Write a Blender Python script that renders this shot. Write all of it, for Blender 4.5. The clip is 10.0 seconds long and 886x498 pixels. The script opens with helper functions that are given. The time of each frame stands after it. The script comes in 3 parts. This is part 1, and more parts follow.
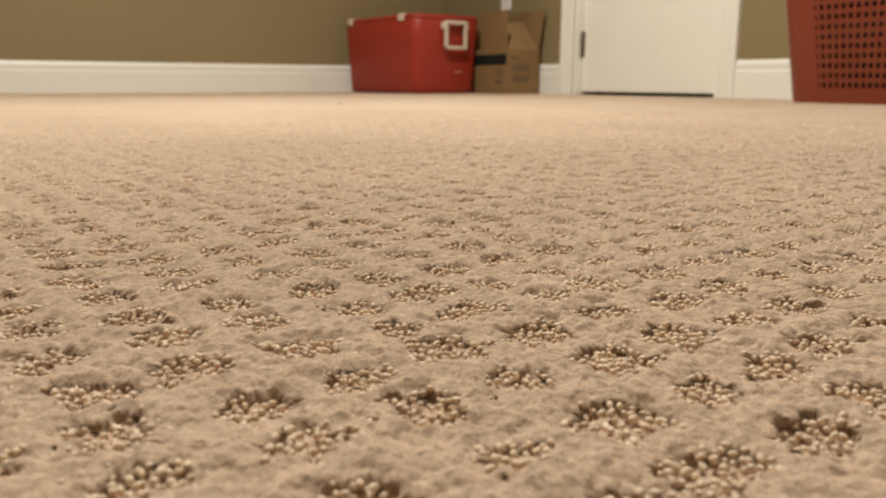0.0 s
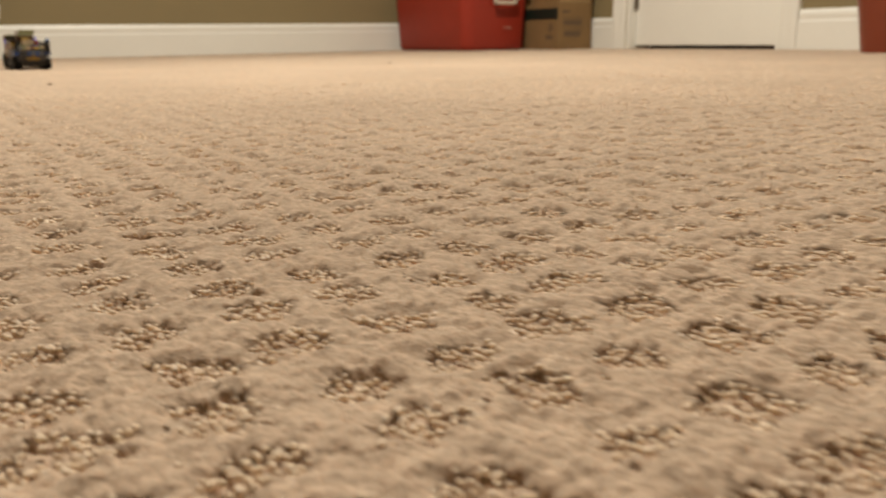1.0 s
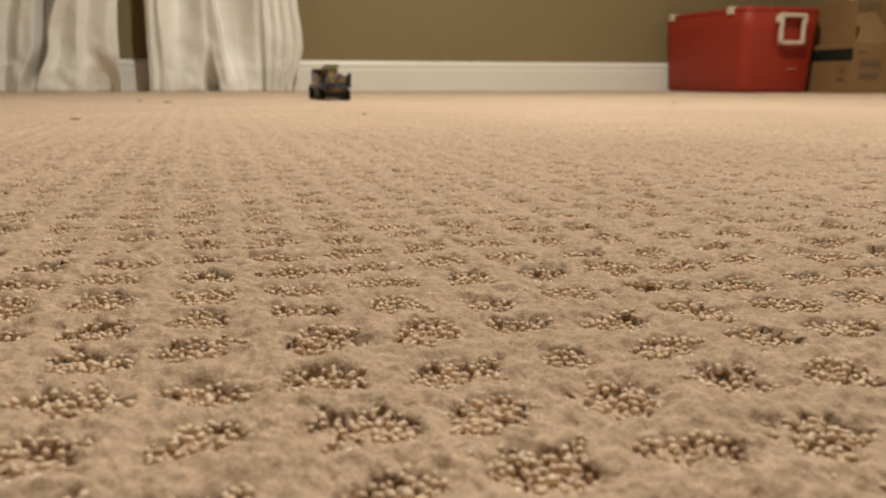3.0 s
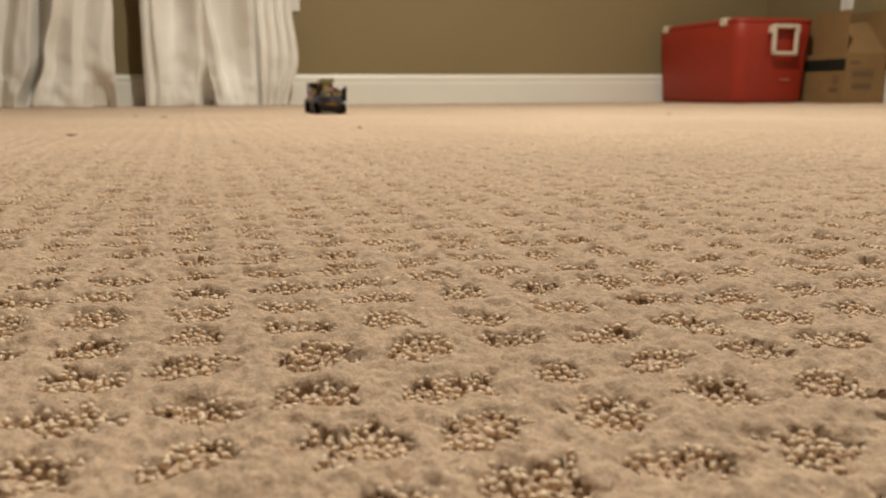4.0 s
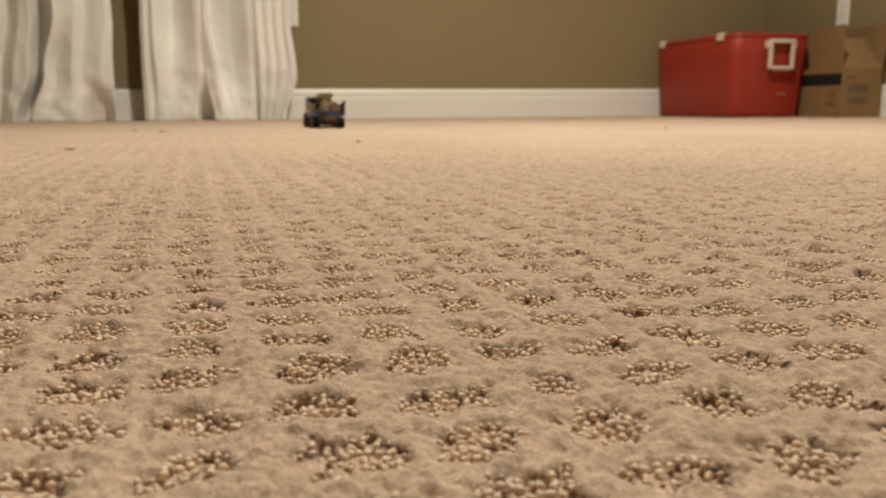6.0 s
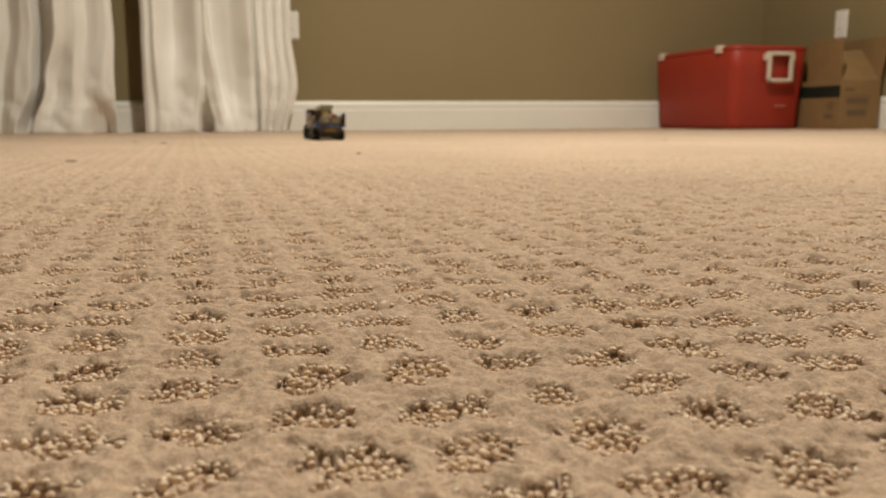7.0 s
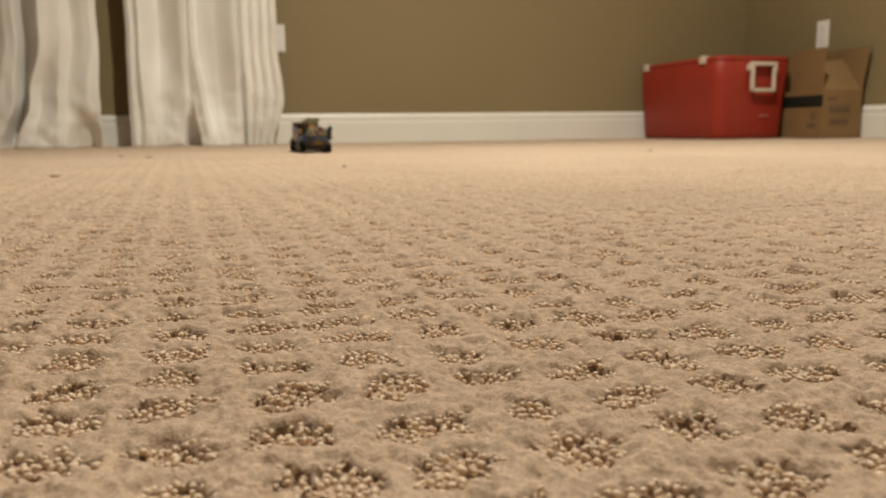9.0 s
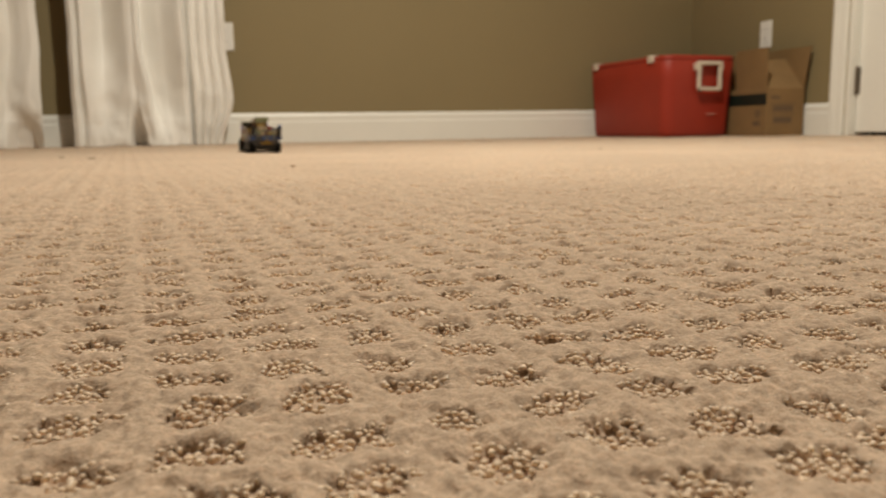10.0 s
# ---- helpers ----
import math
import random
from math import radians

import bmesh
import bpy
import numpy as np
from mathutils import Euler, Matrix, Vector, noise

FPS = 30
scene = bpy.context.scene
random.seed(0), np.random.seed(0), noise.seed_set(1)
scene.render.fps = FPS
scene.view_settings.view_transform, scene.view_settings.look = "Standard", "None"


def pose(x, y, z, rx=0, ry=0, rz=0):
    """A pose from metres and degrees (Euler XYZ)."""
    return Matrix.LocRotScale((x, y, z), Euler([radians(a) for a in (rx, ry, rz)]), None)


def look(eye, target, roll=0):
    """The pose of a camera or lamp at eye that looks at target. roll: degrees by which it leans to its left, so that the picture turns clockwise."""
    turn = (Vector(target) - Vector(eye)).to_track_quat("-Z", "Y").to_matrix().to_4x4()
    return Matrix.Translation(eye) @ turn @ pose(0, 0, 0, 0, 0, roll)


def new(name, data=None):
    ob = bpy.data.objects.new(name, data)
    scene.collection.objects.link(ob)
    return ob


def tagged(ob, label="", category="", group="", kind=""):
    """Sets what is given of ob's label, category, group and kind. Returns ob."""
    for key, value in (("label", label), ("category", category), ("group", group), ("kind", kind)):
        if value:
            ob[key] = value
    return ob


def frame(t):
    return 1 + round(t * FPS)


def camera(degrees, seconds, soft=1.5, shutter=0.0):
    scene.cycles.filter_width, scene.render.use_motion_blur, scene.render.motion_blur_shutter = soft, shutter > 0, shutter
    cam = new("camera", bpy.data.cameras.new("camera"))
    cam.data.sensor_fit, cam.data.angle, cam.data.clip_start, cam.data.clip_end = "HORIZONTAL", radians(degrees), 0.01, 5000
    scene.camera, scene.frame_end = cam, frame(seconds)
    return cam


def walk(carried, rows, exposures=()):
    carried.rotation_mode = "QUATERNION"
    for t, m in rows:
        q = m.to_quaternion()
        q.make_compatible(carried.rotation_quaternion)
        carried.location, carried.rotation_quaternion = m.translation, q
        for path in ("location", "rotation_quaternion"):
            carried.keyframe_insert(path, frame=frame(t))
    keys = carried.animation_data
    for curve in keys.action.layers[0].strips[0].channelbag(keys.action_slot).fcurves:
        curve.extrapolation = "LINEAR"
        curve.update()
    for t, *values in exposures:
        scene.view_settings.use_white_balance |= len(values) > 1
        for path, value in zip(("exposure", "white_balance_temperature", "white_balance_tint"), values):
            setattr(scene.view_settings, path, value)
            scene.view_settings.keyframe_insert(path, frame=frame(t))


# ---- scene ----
cam = camera(58.9, 10.0, soft=1.6, shutter=0.5)
cam.data.dof.use_dof = True
cam.data.dof.focus_distance = 0.215
cam.data.dof.aperture_fstop = 26
PATH = [
    (0, (0.057, -0.179, 0.053), (1.135, 1.453, -0.365), 0.2),
    (0.5, (0.056, -0.179, 0.053), (1.074, 1.478, -0.414), -0.2),
    (1, (0.052, -0.168, 0.054), (1.013, 1.507, -0.465), -0.9),
    (1.5, (0.034, -0.126, 0.056), (0.922, 1.586, -0.476), -0.6),
    (2, (0.014, -0.119, 0.053), (0.77, 1.655, -0.477), -0.2),
    (2.2, (0.003, -0.119, 0.054), (0.458, 1.754, -0.474), -1.1),
    (2.5, (-0.005, -0.11, 0.051), (0.425, 1.778, -0.449), 0.1),
    (2.7, (-0.006, -0.11, 0.051), (0.417, 1.79, -0.409), 0.3),
    (4, (-0.005, -0.111, 0.052), (0.429, 1.801, -0.341), -0.3),
    (4.5, (-0.005, -0.111, 0.052), (0.43, 1.802, -0.336), -0.3),
    (5, (-0.005, -0.112, 0.052), (0.433, 1.802, -0.33), -0.3),
    (5.5, (-0.005, -0.112, 0.052), (0.434, 1.804, -0.32), -0.3),
    (7, (-0.005, -0.113, 0.052), (0.436, 1.809, -0.277), -0.3),
    (7.5, (-0.005, -0.113, 0.052), (0.436, 1.811, -0.265), -0.3),
    (8, (-0.005, -0.114, 0.052), (0.437, 1.812, -0.256), -0.4),
    (8.5, (-0.005, -0.114, 0.052), (0.447, 1.81, -0.25), -0.6),
    (9, (-0.003, -0.114, 0.053), (0.468, 1.806, -0.248), -0.7),
    (9.5, (0.0, -0.112, 0.053), (0.501, 1.8, -0.25), -0.9),
    (10, (0.005, -0.11, 0.053), (0.585, 1.779, -0.252), -0.9),
]
walk(cam, [(t, look(eye, target, roll)) for t, eye, target, roll in PATH], exposures=[(0, 0.16, 6200, 10), (0.5, 0.12, 6250, 10), (1.0, 0.08, 6350, 10), (1.5, -0.04, 6420, 10), (2.0, -0.06, 6430, 10), (2.7, -0.06, 6430, 10), (4.0, 0.0, 6430, 10), (8.5, 0.0, 6430, 10), (10, -0.02, 6430, 10)])

# ---- world and light ----
world = bpy.data.worlds.new("night")
scene.world = world
world.use_nodes = True
world.node_tree.nodes["Background"].inputs[0].default_value = (0.012, 0.009, 0.006, 1)
world.node_tree.nodes["Background"].inputs[1].default_value = 0.2


def ceiling_lamp(x, y, power, size):
    data = bpy.data.lights.new("ceiling_lamp", "AREA")
    data.shape, data.size, data.energy = "DISK", size, power
    data.spread = radians(162)
    data.color = (1.0, 0.92, 0.76)
    ob = new("ceiling_lamp", data)
    ob.matrix_world = pose(x, y, 2.40)
    return ob


ceiling_lamp(0.64, 1.29, 69, 0.14)

# ---- materials ----


def material(name, colour, rough=0.6, metal=0.0, grain=(0, 0, 0), blotch=(0, 0), sheen=0.0, random_tint=0.0, spec=0.5):
    """grain: scale per metre, colour variation, bump distance in metres; blotch: scale, colour variation."""
    m = bpy.data.materials.new(name)
    m.use_nodes = True
    t = m.node_tree
    b = t.nodes["Principled BSDF"]
    b.inputs["Roughness"].default_value = rough
    b.inputs["Metallic"].default_value = metal
    b.inputs["Sheen Weight"].default_value = sheen
    b.inputs["Specular IOR Level"].default_value = spec
    b.inputs["Base Color"].default_value = (*colour, 1)
    co = t.nodes.new("ShaderNodeTexCoord")
    value = None

    def vary(socket, amount):
        nonlocal value
        r = t.nodes.new("ShaderNodeMapRange")
        r.inputs["To Min"].default_value, r.inputs["To Max"].default_value = 1 - amount, 1 + amount
        r.inputs["From Min"].default_value, r.inputs["From Max"].default_value = 0.25, 0.75
        t.links.new(socket, r.inputs["Value"])
        if value is None:
            value = r.outputs[0]
        else:
            k = t.nodes.new("ShaderNodeMath")
            k.operation = "MULTIPLY"
            t.links.new(value, k.inputs[0])
            t.links.new(r.outputs[0], k.inputs[1])
            value = k.outputs[0]

    if grain[0]:
        n = t.nodes.new("ShaderNodeTexNoise")
        n.inputs["Scale"].default_value, n.inputs["Detail"].default_value = grain[0], 4
        t.links.new(co.outputs["Object"], n.inputs["Vector"])
        if grain[1]:
            vary(n.outputs["Fac"], grain[1])
        if grain[2]:
            u = t.nodes.new("ShaderNodeBump")
            u.inputs["Distance"].default_value = grain[2]
            t.links.new(n.outputs["Fac"], u.inputs["Height"])
            t.links.new(u.outputs[0], b.inputs["Normal"])
    if blotch[0]:
        n = t.nodes.new("ShaderNodeTexNoise")
        n.inputs["Scale"].default_value, n.inputs["Detail"].default_value = blotch[0], 3
        t.links.new(co.outputs["Object"], n.inputs["Vector"])
        vary(n.outputs["Fac"], blotch[1])
    if random_tint:
        o = t.nodes.new("ShaderNodeObjectInfo")
        r = t.nodes.new("ShaderNodeMapRange")
        r.inputs["To Min"].default_value, r.inputs["To Max"].default_value = 1 - random_tint, 1 + random_tint
        t.links.new(o.outputs["Random"], r.inputs["Value"])
        if value is None:
            value = r.outputs[0]
        else:
            k = t.nodes.new("ShaderNodeMath")
            k.operation = "MULTIPLY"
            t.links.new(value, k.inputs[0])
            t.links.new(r.outputs[0], k.inputs[1])
            value = k.outputs[0]
    if value is not None:
        mix = t.nodes.new("ShaderNodeVectorMath")
        mix.operation = "SCALE"
        mix.inputs[0].default_value = colour
        t.links.new(value, mix.inputs["Scale"])
        t.links.new(mix.outputs[0], b.inputs["Base Color"])
    return m


def carpet_material(name, colour, fibre, ends, relief=1.0):
    """Plush yarn: fibre grain, tuft-sized mottling and wide traffic marks, with relief from the first two."""
    m = material(name, colour, rough=0.65, sheen=0.4, spec=0.03)
    t = m.node_tree
    b = t.nodes["Principled BSDF"]
    b.inputs["Sheen Roughness"].default_value = 0.32
    b.inputs["Sheen Tint"].default_value = (1.0, 0.82, 0.62, 1)
    b.inputs["Subsurface Weight"].default_value = 0.45
    b.inputs["Subsurface Radius"].default_value = (1.0, 0.92, 0.84)
    b.inputs["Subsurface Scale"].default_value = 0.0011
    co = t.nodes.new("ShaderNodeTexCoord")

    def tex(scale, detail):
        n = t.nodes.new("ShaderNodeTexNoise")
        n.inputs["Scale"].default_value, n.inputs["Detail"].default_value = scale, detail
        t.links.new(co.outputs["Object"], n.inputs["Vector"])
        return n.outputs["Fac"]

    def ranged(socket, low, high):
        r = t.nodes.new("ShaderNodeMapRange")
        r.inputs["From Min"].default_value, r.inputs["From Max"].default_value = 0.36, 0.64
        r.inputs["To Min"].default_value, r.inputs["To Max"].default_value = low, high
        t.links.new(socket, r.inputs["Value"])
        return r.outputs[0]

    def times(a, c):
        k = t.nodes.new("ShaderNodeMath")
        k.operation = "MULTIPLY"
        t.links.new(a, k.inputs[0])
        t.links.new(c, k.inputs[1])
        return k.outputs[0]

    fine, tuft, wide = tex(fibre, 2), tex(300, 1.5), tex(3.5, 3)
    cells = t.nodes.new("ShaderNodeTexVoronoi")
    cells.inputs["Scale"].default_value = ends
    cells.inputs["Randomness"].default_value = 1.0
    t.links.new(co.outputs["Object"], cells.inputs["Vector"])
    tip = t.nodes.new("ShaderNodeMath")
    tip.operation = "MULTIPLY_ADD"
    tip.inputs[1].default_value, tip.inputs[2].default_value = -0.9, 1.0
    t.links.new(cells.outputs["Distance"], tip.inputs[0])
    value = times(times(ranged(fine, 0.87, 1.13), ranged(tuft, 0.87, 1.13)), times(ranged(wide, 0.94, 1.06), ranged(tex(120, 2), 0.95, 1.05)))
    mix = t.nodes.new("ShaderNodeVectorMath")
    mix.operation = "SCALE"
    mix.inputs[0].default_value = colour
    t.links.new(value, mix.inputs["Scale"])
    t.links.new(mix.outputs[0], b.inputs["Base Color"])
    first = t.nodes.new("ShaderNodeBump")
    first.inputs["Distance"].default_value = 0.0006 * relief
    t.links.new(tuft, first.inputs["Height"])
    second = t.nodes.new("ShaderNodeBump")
    second.inputs["Distance"].default_value = 0.00025 * relief
    t.links.new(fine, second.inputs["Height"])
    t.links.new(first.outputs[0], second.inputs["Normal"])
    third = t.nodes.new("ShaderNodeBump")
    third.inputs["Distance"].default_value = 0.00008 * relief
    t.links.new(tip.outputs[0], third.inputs["Height"])
    t.links.new(second.outputs[0], third.inputs["Normal"])
    t.links.new(third.outputs[0], b.inputs["Normal"])
    return m


CARPET = carpet_material("beige_cut_pile", (0.545, 0.410, 0.304), 1500, 1150)
LOOP = carpet_material("cream_loop_yarn", (0.83, 0.65, 0.485), 2200, 2400, 0.4)
LOOP.node_tree.nodes["Principled BSDF"].inputs["Specular IOR Level"].default_value = 0.55
LOOP.node_tree.nodes["Principled BSDF"].inputs["Subsurface Weight"].default_value = 0.3
LOOP.node_tree.nodes["Principled BSDF"].inputs["Roughness"].default_value = 0.42
WALL = material("olive_tan_paint", (0.250, 0.195, 0.098), 0.75, grain=(260, 0.03, 0.0004), blotch=(2.2, 0.03))
TRIM = material("white_semigloss_paint", (0.85, 0.84, 0.785), 0.35, grain=(90, 0.015, 0.0001), blotch=(5, 0.02))
CEILING = material("white_ceiling_paint", (0.80, 0.78, 0.74), 0.9, grain=(200, 0.03, 0.0008), blotch=(2, 0.02))
CURTAIN = material("white_cotton", (0.85, 0.832, 0.792), 0.85, grain=(1400, 0.04, 0.0002), blotch=(9, 0.03), sheen=0.2)
COOLER = material("red_moulded_plastic", (0.31, 0.026, 0.011), 0.52, grain=(500, 0.05, 0.0001), blotch=(12, 0.06))
BADGE = material("worn_pale_print", (0.50, 0.25, 0.20), 0.6, grain=(500, 0.2, 0))
CREAM = material("cream_plastic", (0.62, 0.55, 0.45), 0.4, grain=(300, 0.03, 0.00005))
BASKET = material("terracotta_red_plastic", (0.195, 0.034, 0.012), 0.33, grain=(400, 0.04, 0.0001), blotch=(10, 0.06))
# near-black fill for the heap that keeps the basket's holes dark
DARK_FILL = material("dark_brown_fill", (0.035, 0.024, 0.020), 0.9, grain=(900, 0.15, 0.0003), blotch=(16, 0.4))
CARD = material("brown_cardboard", (0.225, 0.135, 0.054), 0.85, grain=(220, 0.06, 0.0002), blotch=(14, 0.07))
INK = material("faded_brown_ink", (0.13, 0.083, 0.045), 0.8, grain=(400, 0.12, 0))
TAPE = material("dark_green_tape", (0.007, 0.014, 0.009), 0.55, grain=(120, 0.1, 0.0001))
BRONZE = material("dark_bronze", (0.24, 0.205, 0.165), 0.38, 0.8, grain=(300, 0.1, 0.00005))
PLATE = material("white_switchplate_plastic", (0.84, 0.82, 0.78), 0.3, grain=(300, 0.01, 0))
SLOT = material("dark_slot", (0.05, 0.045, 0.04), 0.6)
LINT = material("dark_lint", (0.36, 0.26, 0.18), 0.95, grain=(900, 0.2, 0.0003))
PALE_LINT = material("pale_crumb", (0.75, 0.68, 0.55), 0.9, grain=(900, 0.2, 0.0003))
RUBBER = material("black_rubber", (0.012, 0.012, 0.012), 0.75, spec=0.2, grain=(900, 0.15, 0.0001))
LED = bpy.data.materials.new("blue_led")
LED.use_nodes = True
LED.node_tree.nodes["Principled BSDF"].inputs["Base Color"].default_value = (0.05, 0.05, 0.6, 1)
LED.node_tree.nodes["Principled BSDF"].inputs["Emission Color"].default_value = (0.10, 0.06, 1.0, 1)
LED.node_tree.nodes["Principled BSDF"].inputs["Emission Strength"].default_value = 0.9

# several tones duller than the toy's paint: its shading at distance is put in
PALETTE = {
    "red": (0.24, 0.03, 0.02), "orange": (0.36, 0.11, 0.03), "yellow": (0.34, 0.22, 0.05), "tan": (0.40, 0.30, 0.18),
    "white": (0.75, 0.74, 0.70), "grey": (0.22, 0.21, 0.20), "dark_grey": (0.085, 0.085, 0.085), "blue": (0.02, 0.045, 0.15),
    "azure": (0.04, 0.10, 0.18), "teal": (0.01, 0.22, 0.20), "green": (0.03, 0.20, 0.05), "lime": (0.28, 0.42, 0.04),
    "purple": (0.12, 0.06, 0.17), "brown": (0.14, 0.06, 0.03), "olive": (0.20, 0.19, 0.09), "black": (0.02, 0.02, 0.02),
    "dark_blue": (0.02, 0.04, 0.12),
}
BRICK = {k: material(k + "_toy_plastic", v, 0.45, grain=(700, 0.04, 0.00002), random_tint=0.06) for k, v in PALETTE.items()}

# ---- mesh helpers ----


def mesh_of(name, bm, mat, smooth=False):
    me = bpy.data.meshes.new(name)
    bm.normal_update()
    bm.to_mesh(me)
    bm.free()
    if mat:
        me.materials.append(mat)
    if smooth:
        me.shade_smooth()
    return me


def part(name, bm, mat, parent=None, label="", smooth=False):
    ob = new(name, mesh_of(name, bm, mat, smooth))
    if parent is not None:
        ob.parent = parent
    return tagged(ob, label)


def add_box(bm, lo, hi, m=None, bevel=0.0, segments=1):
    made = bmesh.ops.create_cube(bm, size=1.0)["verts"]
    lo, hi = Vector(lo), Vector(hi)
    for v in made:
        v.co = Vector((lo[i] + (v.co[i] + 0.5) * (hi[i] - lo[i]) for i in range(3)))
    if bevel:
        edges = list({e for v in made for e in v.link_edges})
        made = bmesh.ops.bevel(bm, geom=edges, offset=bevel, segments=segments, affect="EDGES", profile=0.5)["verts"]
    if m is not None:
        bmesh.ops.transform(bm, matrix=m, verts=list({v for v in made if v.is_valid}))
    return made


def box(lo, hi, bevel=0.0, segments=1, m=None):
    bm = bmesh.new()
    add_box(bm, lo, hi, None, bevel, segments)
    if m is not None:
        bm.transform(m)
    return bm


def add_tube(bm, r0, r1, length, m, sides=20, caps=True):
    made = bmesh.ops.create_cone(bm, cap_ends=caps, segments=sides, radius1=r0, radius2=r1, depth=length)["verts"]
    bmesh.ops.transform(bm, matrix=m, verts=made)
    return made


def rounded_rect(w, d, r, n=6):
    out = []
    for cx, cy, a0 in ((w / 2 - r, d / 2 - r, 0), (-w / 2 + r, d / 2 - r, 90), (-w / 2 + r, -d / 2 + r, 180), (w / 2 - r, -d / 2 + r, 270)):
        for k in range(n + 1):
            a = radians(a0 + 90 * k / n)
            out.append((cx + r * math.cos(a), cy + r * math.sin(a)))
    return out


def loft(sections, cap_bottom=True, cap_top=True):
    """sections: rows of (points in x y, z)."""
    bm = bmesh.new()
    rings = [[bm.verts.new((x, y, z)) for x, y in pts] for pts, z in sections]
    for a, b in zip(rings, rings[1:]):
        for i in range(len(a)):
            j = (i + 1) % len(a)
            bm.faces.new((a[i], a[j], b[j], b[i]))
    if cap_bottom:
        bm.faces.new(rings[0][::-1])
    if cap_top:
        bm.faces.new(rings[-1])
    return bm


def empty(name, m, label, category, group=""):
    ob = new(name)
    ob.matrix_world = m
    return tagged(ob, label, category, group)


# ---- structure ----
NORTH, EAST, WEST, SOUTH, HIGH = 3.38, 2.395, -2.7, -2.5, 2.44
DOOR_A, DOOR_B, DOOR_H = 1.622, 2.365, 2.05


def structure(name, bm, mat, label, category):
    ob = part(name, bm, mat)
    return tagged(ob, label, category, kind="structure")


structure("wall_north", box((WEST - 0.12, NORTH, 0), (EAST + 0.12, NORTH + 0.12, HIGH)), WALL, "olive-tan painted wall behind the curtains", "wall")
bm = bmesh.new()
add_box(bm, (EAST, SOUTH, 0), (EAST + 0.12, DOOR_A, HIGH))
add_box(bm, (EAST, DOOR_B, 0), (EAST + 0.12, NORTH, HIGH))
add_box(bm, (EAST, DOOR_A, DOOR_H), (EAST + 0.12, DOOR_B, HIGH))
structure("wall_east", bm, WALL, "olive-tan painted wall with a white door", "wall")
structure("wall_west", box((WEST - 0.12, SOUTH, 0), (WEST, NORTH, HIGH)), WALL, "plain olive-tan painted wall", "wall")
structure("wall_south", box((WEST - 0.12, SOUTH - 0.12, 0), (EAST + 0.12, SOUTH, HIGH)), WALL, "plain olive-tan painted wall", "wall")
structure("ceiling", box((WEST - 0.12, SOUTH - 0.12, HIGH), (EAST + 0.12, NORTH + 0.12, HIGH + 0.1)), CEILING, "plain white painted ceiling", "ceiling")


def moulding(name, start, end, inward):
    """A baseboard with a stepped and rounded top, from start to end along a wall; inward: unit vector into the room."""
    profile = [(0, 0), (0.0145, 0), (0.0145, 0.088), (0.0115, 0.092), (0.0115, 0.101), (0.0125, 0.104), (0.0125, 0.112),
               (0.0105, 0.118), (0.0065, 0.123), (0.005, 0.127), (0, 0.127)]
    bm = bmesh.new()
    ends = []
    for p in (start, end):
        ends.append([bm.verts.new((p[0] + inward[0] * d, p[1] + inward[1] * d, z)) for d, z in profile])
    for i in range(len(profile)):
        j = (i + 1) % len(profile)
        bm.faces.new((ends[0][i], ends[0][j], ends[1][j], ends[1][i]))
    bm.faces.new(ends[0])
    bm.faces.new(ends[1][::-1])
    bmesh.ops.recalc_face_normals(bm, faces=bm.faces)
    return structure(name, bm, TRIM, "white painted baseboard with a stepped top edge", "baseboard")


CASING = 0.060
moulding("baseboard_north", (WEST, NORTH), (EAST, NORTH), (0, -1))
moulding("baseboard_east_a", (EAST, SOUTH), (EAST, DOOR_A - CASING - 0.012), (-1, 0))
moulding("baseboard_east_b", (EAST, DOOR_B + CASING + 0.012), (EAST, NORTH - 0.0145), (-1, 0))
moulding("baseboard_west", (WEST, SOUTH), (WEST, NORTH - 0.0145), (1, 0))
moulding("baseboard_south", (WEST + 0.0145, SOUTH), (EAST - 0.0145, SOUTH), (0, 1))

# door with its casing
door = tagged(new("door_1"), "closed white painted flush door with a bronze hinge", "door", kind="structure")
door.location = (EAST, DOOR_B, 0)
W = DOOR_B - DOOR_A
part("slab", box((0.030, -W + 0.022, 0.013), (0.066, -0.022, DOOR_H - 0.022), 0.002), TRIM, door)
for a, b in ((-W - 0.0, -W + 0.019), (-0.019, 0.0)):
    part("jamb", box((0.0, a, 0), (0.118, b, DOOR_H)), TRIM, door)
part("jamb", box((0.0, -W + 0.019, DOOR_H - 0.019), (0.118, -0.019, DOOR_H)), TRIM, door)


def casing_bar(length):
    profile = [(0, 0), (0, 0.009), (0.008, 0.013), (0.030, 0.014), (0.046, 0.018), (0.062, 0.018), (0.066, 0.015), (0.066, 0)]
    bm = bmesh.new()
    ends = [[bm.verts.new((-t, w, z)) for w, t in profile] for z in (0, length)]
    for i in range(len(profile)):
        j = (i + 1) % len(profile)
        bm.faces.new((ends[0][i], ends[0][j], ends[1][j], ends[1][i]))
    bm.faces.new(ends[0])
    bm.faces.new(ends[1][::-1])
    bmesh.ops.recalc_face_normals(bm, faces=bm.faces)
    return bm


